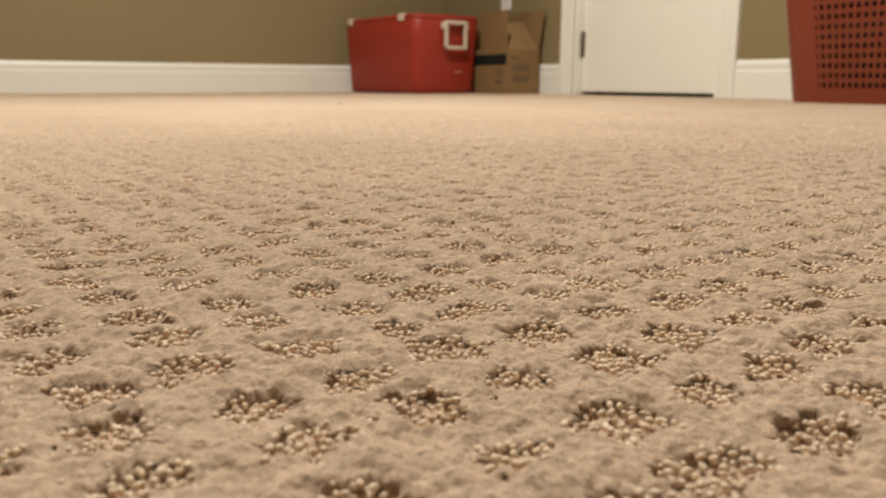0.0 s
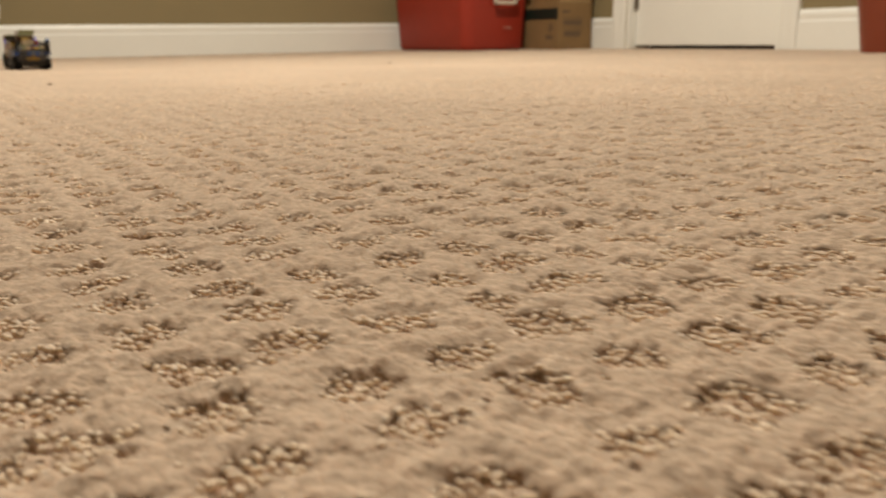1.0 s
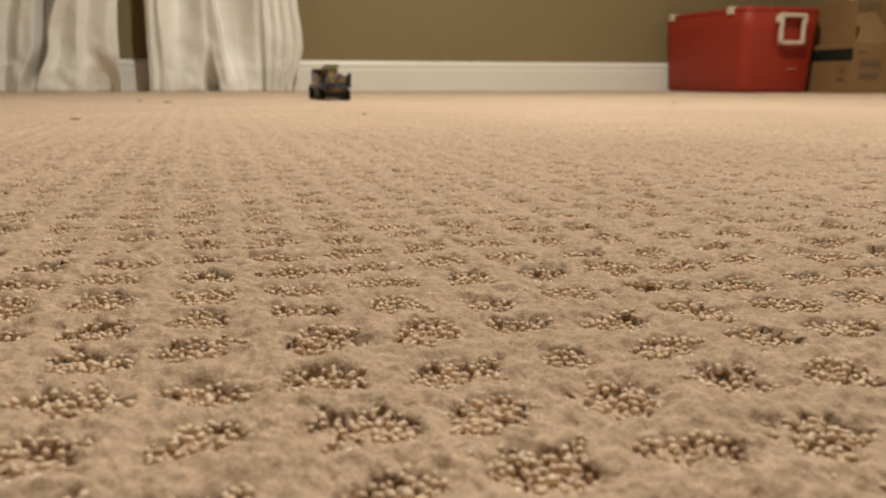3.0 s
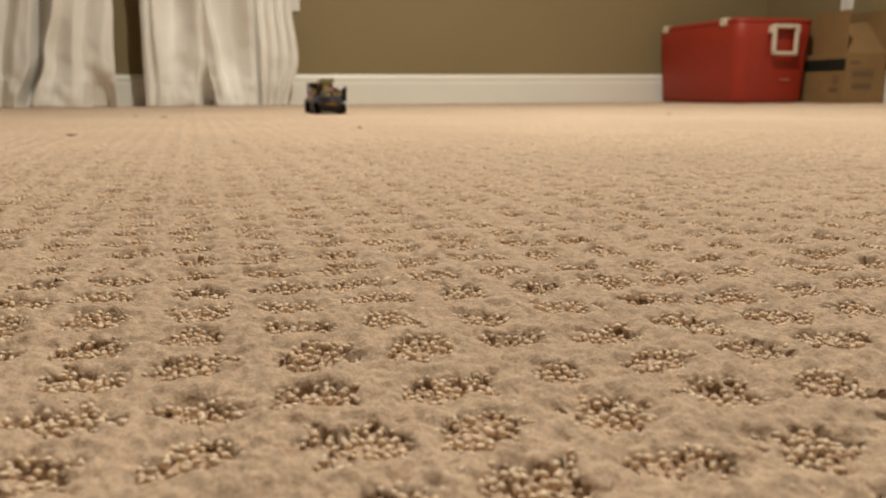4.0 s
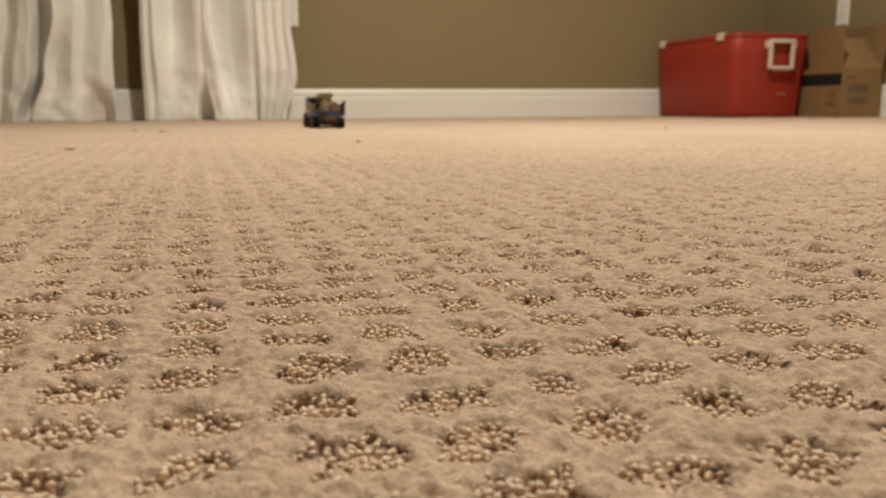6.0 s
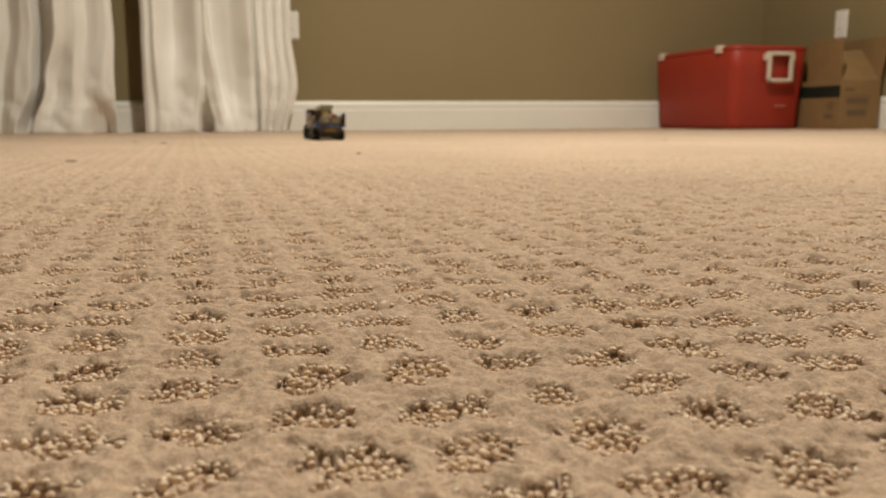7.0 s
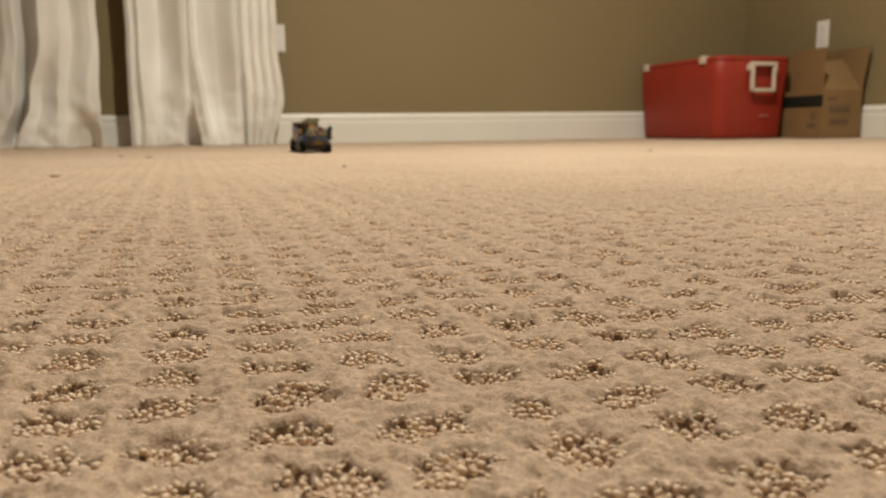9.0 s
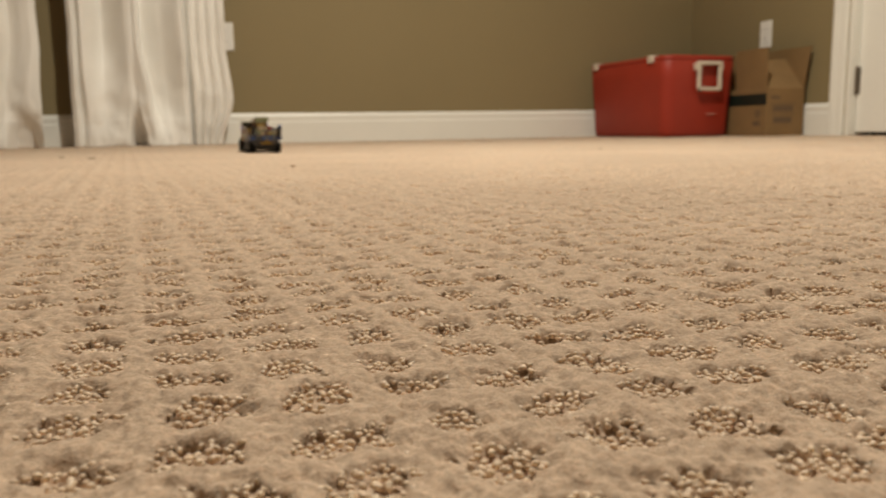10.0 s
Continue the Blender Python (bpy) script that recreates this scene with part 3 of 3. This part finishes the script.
    # front wheels, tracks and rollers
    def wheel(x, y, z, r, w, rim):
        bm = bmesh.new()
        prof = [(r * 0.62, -w / 2), (r * 0.9, -w / 2), (r, -w * 0.3), (r, w * 0.3), (r * 0.9, w / 2), (r * 0.62, w / 2)]
        n = 32
        rings = []
        for i in range(n):
            a = 2 * math.pi * i / n
            tread = 1.0 if i % 2 else 0.965
            rings.append([bm.verts.new((x + q * (tread if q == r else 1) * math.cos(a), y + h, z + q * (tread if q == r else 1) * math.sin(a))) for q, h in prof])
        for i in range(n):
            a, b = rings[i], rings[(i + 1) % n]
            for k in range(len(prof) - 1):
                bm.faces.new((a[k], a[k + 1], b[k + 1], b[k]))
        bmesh.ops.recalc_face_normals(bm, faces=bm.faces)
        bm2 = bmesh.new()
        tyre = part("wheel", bm, RUBBER, root, "black rubber tyre")
        add_tube(bm2, r * 0.62, r * 0.62, w * 0.8, pose(x, y, z, 90), 20)
        add_tube(bm2, r * 0.2, r * 0.2, w * 0.95, pose(x, y, z, 90), 12)
        part("rim", bm2, BRICK[rim], tyre)

    for s in (1, -1):
        wheel(0.084, s * 0.033, 0.017, 0.017, 0.014, "dark_grey")
        wheel(0.004, s * 0.036, 0.0125, 0.0115, 0.008, "white")
        # belt round two rollers, with cleats
        n, r, xa, xb = 44, 0.0125, -0.018, -0.082
        path = []
        for i in range(n):
            f = i / n * (2 * math.pi * r + 2 * (xa - xb))
            if f < xa - xb:
                path.append((xb + f, 2 * r))
            elif f < xa - xb + math.pi * r:
                a = math.pi / 2 - (f - (xa - xb)) / r
                path.append((xa + r * math.cos(a), r + r * math.sin(a)))
            elif f < 2 * (xa - xb) + math.pi * r:
                path.append((xa - (f - (xa - xb) - math.pi * r), 0.0))
            else:
                a = -math.pi / 2 - (f - 2 * (xa - xb) - math.pi * r) / r
                path.append((xb + r * math.cos(a), r + r * math.sin(a)))
        bm = bmesh.new()
        rows = []
        cx, cz = (xa + xb) / 2, r
        for i, (px, pz) in enumerate(path):
            k = 1.0 if i % 2 else 0.95
            qx = cx + (px - cx) * (0.985 if i % 2 == 0 else 1)
            qz = cz + (pz - cz) * k
            rows.append([bm.verts.new((qx, s * 0.031 - 0.008, qz)), bm.verts.new((qx, s * 0.031 + 0.008, qz)),
                         bm.verts.new((cx + (px - cx) * 0.93, s * 0.031 + 0.008, cz + (pz - cz) * 0.72)), bm.verts.new((cx + (px - cx) * 0.93, s * 0.031 - 0.008, cz + (pz - cz) * 0.72))])
        for a, b in zip(rows, rows[1:] + rows[:1]):
            for k in range(4):
                bm.faces.new((a[k], a[(k + 1) % 4], b[(k + 1) % 4], b[k]))
        bmesh.ops.recalc_face_normals(bm, faces=bm.faces)
        belt = part("track", bm, RUBBER, root, "black rubber track belt")
        for xx in (xa, (xa + xb) / 2, xb):
            bm = bmesh.new()
            add_tube(bm, 0.0085, 0.0085, 0.014, pose(xx, s * 0.031, r, 90), 16)
            part("roller", bm, BRICK["black"], belt)
        put(-0.088, s * 0.034 - 0.004, 0.019, 9, 1, 2, "black")
    # cannon with a dark blue tip, antenna and roof trinkets
    bm = bmesh.new()
    add_tube(bm, 0.0062, 0.0062, 0.020, pose(-0.126, -0.030, 0.056, 0, -55, 0), 14)
    add_tube(bm, 0.0050, 0.0050, 0.016, pose(-0.126, -0.030, 0.046), 12)
    gun = part("cannon", bm, BRICK["black"], root, "black toy cannon")
    bm = bmesh.new()
    add_tube(bm, 0.0045, 0.003, 0.007, pose(-0.137, -0.030, 0.0635, 0, -55, 0), 12)
    part("tip", bm, BRICK["dark_blue"], gun, "dark blue cannon tip")
    bm = bmesh.new()
    for k in range(5):
        add_box(bm, (0.010, -0.012 + 0.006 * k, 0.0767), (0.014, -0.009 + 0.006 * k, 0.0845), None, 0.0004)
    add_box(bm, (0.009, -0.012, 0.0767), (0.015, 0.015, 0.0792), None, 0.0004)
    part("roof_rack", bm, BRICK["brown"], root, "dark red spiked roof rack")
    bm = bmesh.new()
    add_tube(bm, 0.005, 0.004, 0.005, pose(-0.012, 0.004, 0.0785), 12)
    add_tube(bm, 0.0015, 0.0015, 0.012, pose(-0.014, 0.004, 0.0835, 0, 50, 0), 8)
    part("roof_lamp", bm, BRICK["olive"], root, "olive roof trinket on a stem")
    return root


TRUCK = pose(0.155, 1.96, 0.0, 0, 0, 94)
toy_truck(TRUCK)


def toy_figure(x, y, z, colours, label):
    """One plain little doll."""
    bm = bmesh.new()
    add_box(bm, (-0.003, -0.0075, 0), (0.005, -0.0005, 0.012), None, 0.0005)
    add_box(bm, (-0.003, 0.0005, 0), (0.005, 0.0075, 0.012), None, 0.0005)
    add_box(bm, (-0.0035, -0.007, 0.012), (0.0035, 0.007, 0.024), None, 0.001)
    add_box(bm, (-0.002, -0.010, 0.013), (0.004, -0.0072, 0.023), None, 0.0008)
    add_box(bm, (-0.002, 0.0072, 0.013), (0.004, 0.010, 0.023), None, 0.0008)
    add_tube(bm, 0.0045, 0.0045, 0.0085, pose(0, 0, 0.0288), 14)
    bm.transform(TRUCK @ pose(x, y, z))
    ob = part("toy_figure", bm, None, smooth=False)
    for c in colours:
        ob.data.materials.append(BRICK[c])
    for p in ob.data.polygons:
        local = TRUCK.inverted() @ p.center
        h = local.z - z
        p.material_index = 0 if h < 0.012 else (1 if h < 0.0244 else 2)
    return tagged(ob, label, "toy figure", "toy figures in the truck")


toy_figure(-0.098, -0.012, 0.0302, ("black", "dark_grey", "red"), "small grey toy figure with a red head in the truck bed")
toy_figure(-0.080, 0.012, 0.0302, ("brown", "dark_grey", "tan"), "small dark toy figure standing in the truck bed")
toy_figure(-0.105, 0.014, 0.0302, ("brown", "olive", "tan"), "small olive toy figure with a tan head in the truck bed")

# ---- crumbs and lint on the carpet ----


def lint(x, y, length, width, turn, mat, label):
    bm = bmesh.new()
    bmesh.ops.create_icosphere(bm, subdivisions=2, radius=1.0)
    for v in bm.verts:
        k = 1 + 0.35 * noise.noise(v.co * 1.7 + Vector((x * 9, y * 9, 0)))
        v.co = Vector((v.co.x * length / 2 * k, v.co.y * width / 2 * k, v.co.z * 0.0014 * k + 0.0014))
    ob = part("lint", bm, mat, smooth=True)
    ob.matrix_world = pose(x, y, 0, 0, 0, turn)
    return tagged(ob, label, "lint", "lint on the carpet")


lint(-0.239, 0.962, 0.014, 0.010, 10, LINT, "dark lint clump on beige carpet")
lint(-0.211, 1.704, 0.018, 0.012, 30, LINT, "dark lint clump on beige carpet near the curtain")
lint(-0.286, 1.822, 0.014, 0.010, 0, LINT, "dark lint clump on beige carpet near the curtain")
lint(0.135, 1.053, 0.008, 0.006, 40, LINT, "small dark lint speck on beige carpet")
lint(0.883, 1.514, 0.013, 0.009, 70, LINT, "small dark lint speck on beige carpet")
lint(2.153, 2.361, 0.016, 0.012, 20, PALE_LINT, "pale crumb on carpet before the cardboard box")

# ---- carpet ----
STEP_A = np.array([0.02188, 0.00075])
STEP_B = np.array([-0.00167, 0.02026])
ORIGIN = np.array([-0.02127, 0.06121])
BACK = np.linalg.inv(np.stack([STEP_A, STEP_B], axis=1))


def hashed(i, j, k):
    q = (i * 374761393 + j * 668265263 + k * 2147483647).astype(np.int64)
    q = (q ^ (q >> 13)) * 1274126177
    q = q & 0x7FFFFFFF
    q = (q ^ (q >> 16)) * 73244475
    return ((q ^ (q >> 11)) & 0xFFFFFF) / float(0xFFFFFF)


def value_noise(x, y, scale, k):
    u, v = x * scale, y * scale
    i, j = np.floor(u).astype(np.int64), np.floor(v).astype(np.int64)
    f, g = u - i, v - j
    f, g = f * f * (3 - 2 * f), g * g * (3 - 2 * g)
    a, b = hashed(i, j, k), hashed(i + 1, j, k)
    c, d = hashed(i, j + 1, k), hashed(i + 1, j + 1, k)
    return (a + (b - a) * f) * (1 - g) + (c + (d - c) * f) * g - 0.5


def smooth(t):
    t = np.clip(t, 0, 1)
    return t * t * (3 - 2 * t)


def lattice(x, y):
    """The nearest hollow of the lattice: offset from its middle as a share of its half size, and its index."""
    p = BACK @ np.stack([x - ORIGIN[0], y - ORIGIN[1]])
    i, j = np.rint(p[0]).astype(np.int64), np.rint(p[1]).astype(np.int64)
    du = (p[0] - i) - 0.13 * (hashed(i, j, 1) - 0.5)
    dv = (p[1] - j) - 0.13 * (hashed(i, j, 2) - 0.5)
    ru = 0.340 + 0.11 * (hashed(i, j, 3) - 0.5)
    rv = 0.305 + 0.11 * (hashed(i, j, 4) - 0.5)
    return du / ru, dv / rv, i, j


def rim(x, y):
    """Distance from a hollow's middle, 1 at its scalloped rim."""
    u, v, i, j = lattice(x, y)
    d = (np.abs(u) ** 2.6 + np.abs(v) ** 2.6) ** (1 / 2.6)
    return d + 0.48 * value_noise(x, y, 130, 14) + 0.68 * value_noise(x, y, 270, 5) + 0.30 * value_noise(x, y, 560, 6)


def pit_depth(x, y):
    """0 on the cut pile, 1 in the looped hollows of the carpet's lattice."""
    return smooth((1.10 - rim(x, y)) / 0.20)


def crevice(x, y):
    """Gaps where the pile stands apart from the loops, along the north rim of some hollows and among the loops."""
    u, v, i, j = lattice(x, y)
    u = u - 1.1 * (hashed(i, j, 21) - 0.5) + 0.6 * value_noise(x, y, 300, 23)
    v = v - 0.62 - 0.30 * (hashed(i, j, 22) - 0.5) + 0.6 * value_noise(x, y, 220, 24)
    reach = 0.20 + 0.50 * hashed(i, j, 25)
    return smooth(1.5 * (1 - np.sqrt((u / reach) ** 2 + (v / 0.17) ** 2)))


def swell(x, y):
    return 0.0018 * value_noise(x, y, 48, 7) + 0.0009 * value_noise(x, y, 140, 8)


def tufts(x, y, scale, k):
    """Rounded yarn ends packed side by side: 1 on each crown, 0 in the joints."""
    u, v = x * scale, y * scale
    i, j = np.floor(u).astype(np.int64), np.floor(v).astype(np.int64)
    best = np.full(x.shape, 9.0)
    for a in (-1, 0, 1):
        for b in (-1, 0, 1):
            p, q = i + a, j + b
            gap = (u - p - hashed(p, q, k)) ** 2 + (v - q - hashed(p, q, k + 1)) ** 2
            best = np.minimum(best, gap + 0.30 * hashed(p, q, k + 2))
    return np.clip(1 - best, -0.4, 1)


def pile(x, y):
    """The carpet's surface: cushions of cut pile that roll over the rims of the hollows. Returns x, y, z."""
    d, gap = rim(x, y), crevice(x, y)
    deep = smooth((1.10 - d) / 0.20)
    fade = smooth(1.35 - y / 0.8)
    h = swell(x, y) + 0.0007 * smooth((d - 1.0) / 0.7) - (0.0008 + 0.0008 * fade) * deep - (0.0006 + 0.0016 * fade) * gap
    h = h + (0.0009 * value_noise(x, y, 190, 13) + 0.0006 * value_noise(x, y, 420, 17)) * (1 - 0.5 * deep)
    near = (np.abs(x) < 1.2) & (y < 1.0)
    t = np.full(x.shape, 0.45)
    t[near] = 0.74 * tufts(x[near], y[near], 340, 31) + 0.26 * tufts(x[near], y[near], 760, 41)
    h = h + fade * (0.0015 * (t - 0.45) * (1 - 0.5 * deep) + 0.0004 * value_noise(x, y, 1100, 10)) - 0.0006
    u, v, i, j = lattice(x, y)
    away = np.sqrt(u * u + v * v) + 1e-6
    lip = fade * 0.0016 * smooth(deep / 0.22) * smooth((0.80 - deep) / 0.45)
    wander = fade * 0.0007
    return (x - lip * u / away + wander * value_noise(x, y, 240, 15), y - lip * v / away + wander * value_noise(x, y, 240, 16), h)


# the sheet's rows run from the south wall to the north one, its columns fan out northwards
step, v = [], -0.138
while v < NORTH - 0.004:
    step.append(v)
    v += max(0.00045, (0.0039 if v < 0.6 else 0.0065) * (v + 0.2))
ys = np.array(list(np.linspace(SOUTH, -0.145, 14)) + step + [NORTH])
fan = np.concatenate([np.arange(-0.9, -0.45, 0.009), np.arange(-0.45, 1.0, 0.0022), np.arange(1.0, 2.2, 0.0036)])
reach = np.maximum(ys + 0.20, 0.16)
body = 0.03 + fan[None, :] * reach[:, None]
west = WEST + (body[:, :1] - WEST) * np.linspace(0, 1, 12)[None, :-1]
east = body[:, -1:] + (EAST + 0.118 - body[:, -1:]) * np.linspace(0, 1, 12)[None, 1:]
gx = np.clip(np.concatenate([west, body, east], axis=1), WEST, EAST + 0.118)
gy = np.repeat(ys[:, None], gx.shape[1], axis=1)
ny, nx = gx.shape
index = np.arange(nx * ny).reshape(ny, nx)
quads = np.stack([index[:-1, :-1], index[:-1, 1:], index[1:, 1:], index[1:, :-1]], axis=-1).reshape(-1, 4)
flat_x, flat_y = gx.ravel(), gy.ravel()
quads = quads[(flat_x[quads[:, 1]] - flat_x[quads[:, 0]] > 1e-6) & (flat_x[quads[:, 2]] - flat_x[quads[:, 3]] > 1e-6)]
flat_x, flat_y, flat_z = pile(flat_x, flat_y)
flat_z = np.where(flat_x > EAST - 0.02, np.minimum(flat_z, -0.0005), flat_z)


def numpy_mesh(name, co, faces, mat):
    me = bpy.data.meshes.new(name)
    size = faces.shape[1]
    me.vertices.add(len(co))
    me.vertices.foreach_set("co", co.astype(np.float32).ravel())
    me.loops.add(faces.size)
    me.loops.foreach_set("vertex_index", faces.astype(np.int32).ravel())
    me.polygons.add(len(faces))
    me.polygons.foreach_set("loop_start", np.arange(0, faces.size, size, dtype=np.int32))
    me.polygons.foreach_set("use_smooth", np.ones(len(faces), dtype=bool))
    me.update(calc_edges=True)
    me.materials.append(mat)
    return me


floor = new("floor", numpy_mesh("floor", np.stack([flat_x, flat_y, flat_z], axis=1), quads, CARPET))
tagged(floor, "beige patterned carpet with a lattice of looped hollows", "carpet", kind="structure")

# yarn loops standing in the hollows near the camera's path
def ball(across, up):
    bm = bmesh.new()
    bmesh.ops.create_uvsphere(bm, u_segments=across, v_segments=up, radius=1.0)
    bmesh.ops.triangulate(bm, faces=bm.faces)
    bm.verts.index_update()
    points = np.array([v.co[:] for v in bm.verts])
    faces = np.array([[v.index for v in f.verts] for f in bm.faces])
    bm.free()
    return points, faces


rng = np.random.default_rng(4)


def scatter(n, x0, x1, y0, y1, right, gap):
    """Places in the hollows, and a few on the pile, no two nearer than the gap."""
    px, py = rng.uniform(x0, x1, n), rng.uniform(y0, y1, n)
    keep = (px > 0.03 - 0.40 * (py + 0.2)) & (px < 0.03 + right * (py + 0.2))
    px, py = px[keep], py[keep]
    stray = rng.uniform(0, 1, len(px)) < 0.006
    keep = ((pit_depth(px, py) > 0.10) | stray) & (crevice(px, py) < 0.5)
    px, py = px[keep], py[keep]
    cell, chosen = {}, []
    for q in range(len(px)):
        c = (int(px[q] // gap), int(py[q] // gap))
        near = [r for a in (-1, 0, 1) for b in (-1, 0, 1) for r in cell.get((c[0] + a, c[1] + b), ())]
        if all((px[r] - px[q]) ** 2 + (py[r] - py[q]) ** 2 > gap * gap for r in near):
            cell.setdefault(c, []).append(q)
            chosen.append(q)
    return px[chosen], py[chosen]


zones = [scatter(160000, -0.12, 0.44, -0.13, 0.10, 2.0, 0.00132), scatter(240000, -0.16, 0.95, 0.10, 0.36, 1.7, 0.0016),
         scatter(260000, -0.34, 1.2, 0.36, 0.80, 1.3, 0.0029)]
px, py = np.concatenate([z[0] for z in zones]), np.concatenate([z[1] for z in zones])
count = len(px)
size = rng.uniform(0.00046, 0.00084, count) * np.where(py > 0.36, 1.5, np.where(py > 0.1, 1.12, 1.0))
tall = size * rng.uniform(0.75, 1.05, count)
turn = rng.uniform(0, math.pi, count)
long = rng.uniform(1.0, 1.6, count)
tilt = rng.uniform(-0.7, 0.7, count)
clump = np.clip(0.5 + 1.6 * value_noise(px, py, 190, 12), 0, 1)
top = swell(px, py) + 0.0005 - 0.0011 * clump * clump - rng.uniform(0, 0.0010, count)
top = np.where(pit_depth(px, py) > 0.10, top, pile(px, py)[2] + 0.0001)
parts, tris, start = [], [], 0
for chosen, (points, tri) in ((py < 0.1, ball(7, 4)), ((py >= 0.1) & (py < 0.36), ball(5, 3)), (py >= 0.36, ball(4, 2))):
    worn = rng.uniform(0.84, 1.14, (chosen.sum(), len(points)))
    bx = points[None, :, 0] * (size * long)[chosen, None] * worn
    by = points[None, :, 1] * size[chosen, None] * worn
    bz = points[None, :, 2] * tall[chosen, None] * worn
    lean, rise = np.cos(tilt)[chosen, None], np.sin(tilt)[chosen, None]
    bx, bz = bx * lean - bz * rise, bx * rise + bz * lean
    cos, sin = np.cos(turn)[chosen, None], np.sin(turn)[chosen, None]
    lz = bz + (top - tall)[chosen, None]
    co = np.stack([bx * cos - by * sin + px[chosen, None], bx * sin + by * cos + py[chosen, None], lz], axis=-1).reshape(-1, 3)
    parts.append(co)
    tris.append((tri[None] + (start + np.arange(chosen.sum()) * len(points))[:, None, None]).reshape(-1, 3))
    start += len(co)
loops = new("yarn_loops", numpy_mesh("yarn_loops", np.concatenate(parts), np.concatenate(tris), LOOP))
loops.parent = floor
tagged(loops, "cream yarn loops in the hollows of the carpet", kind="stuff")
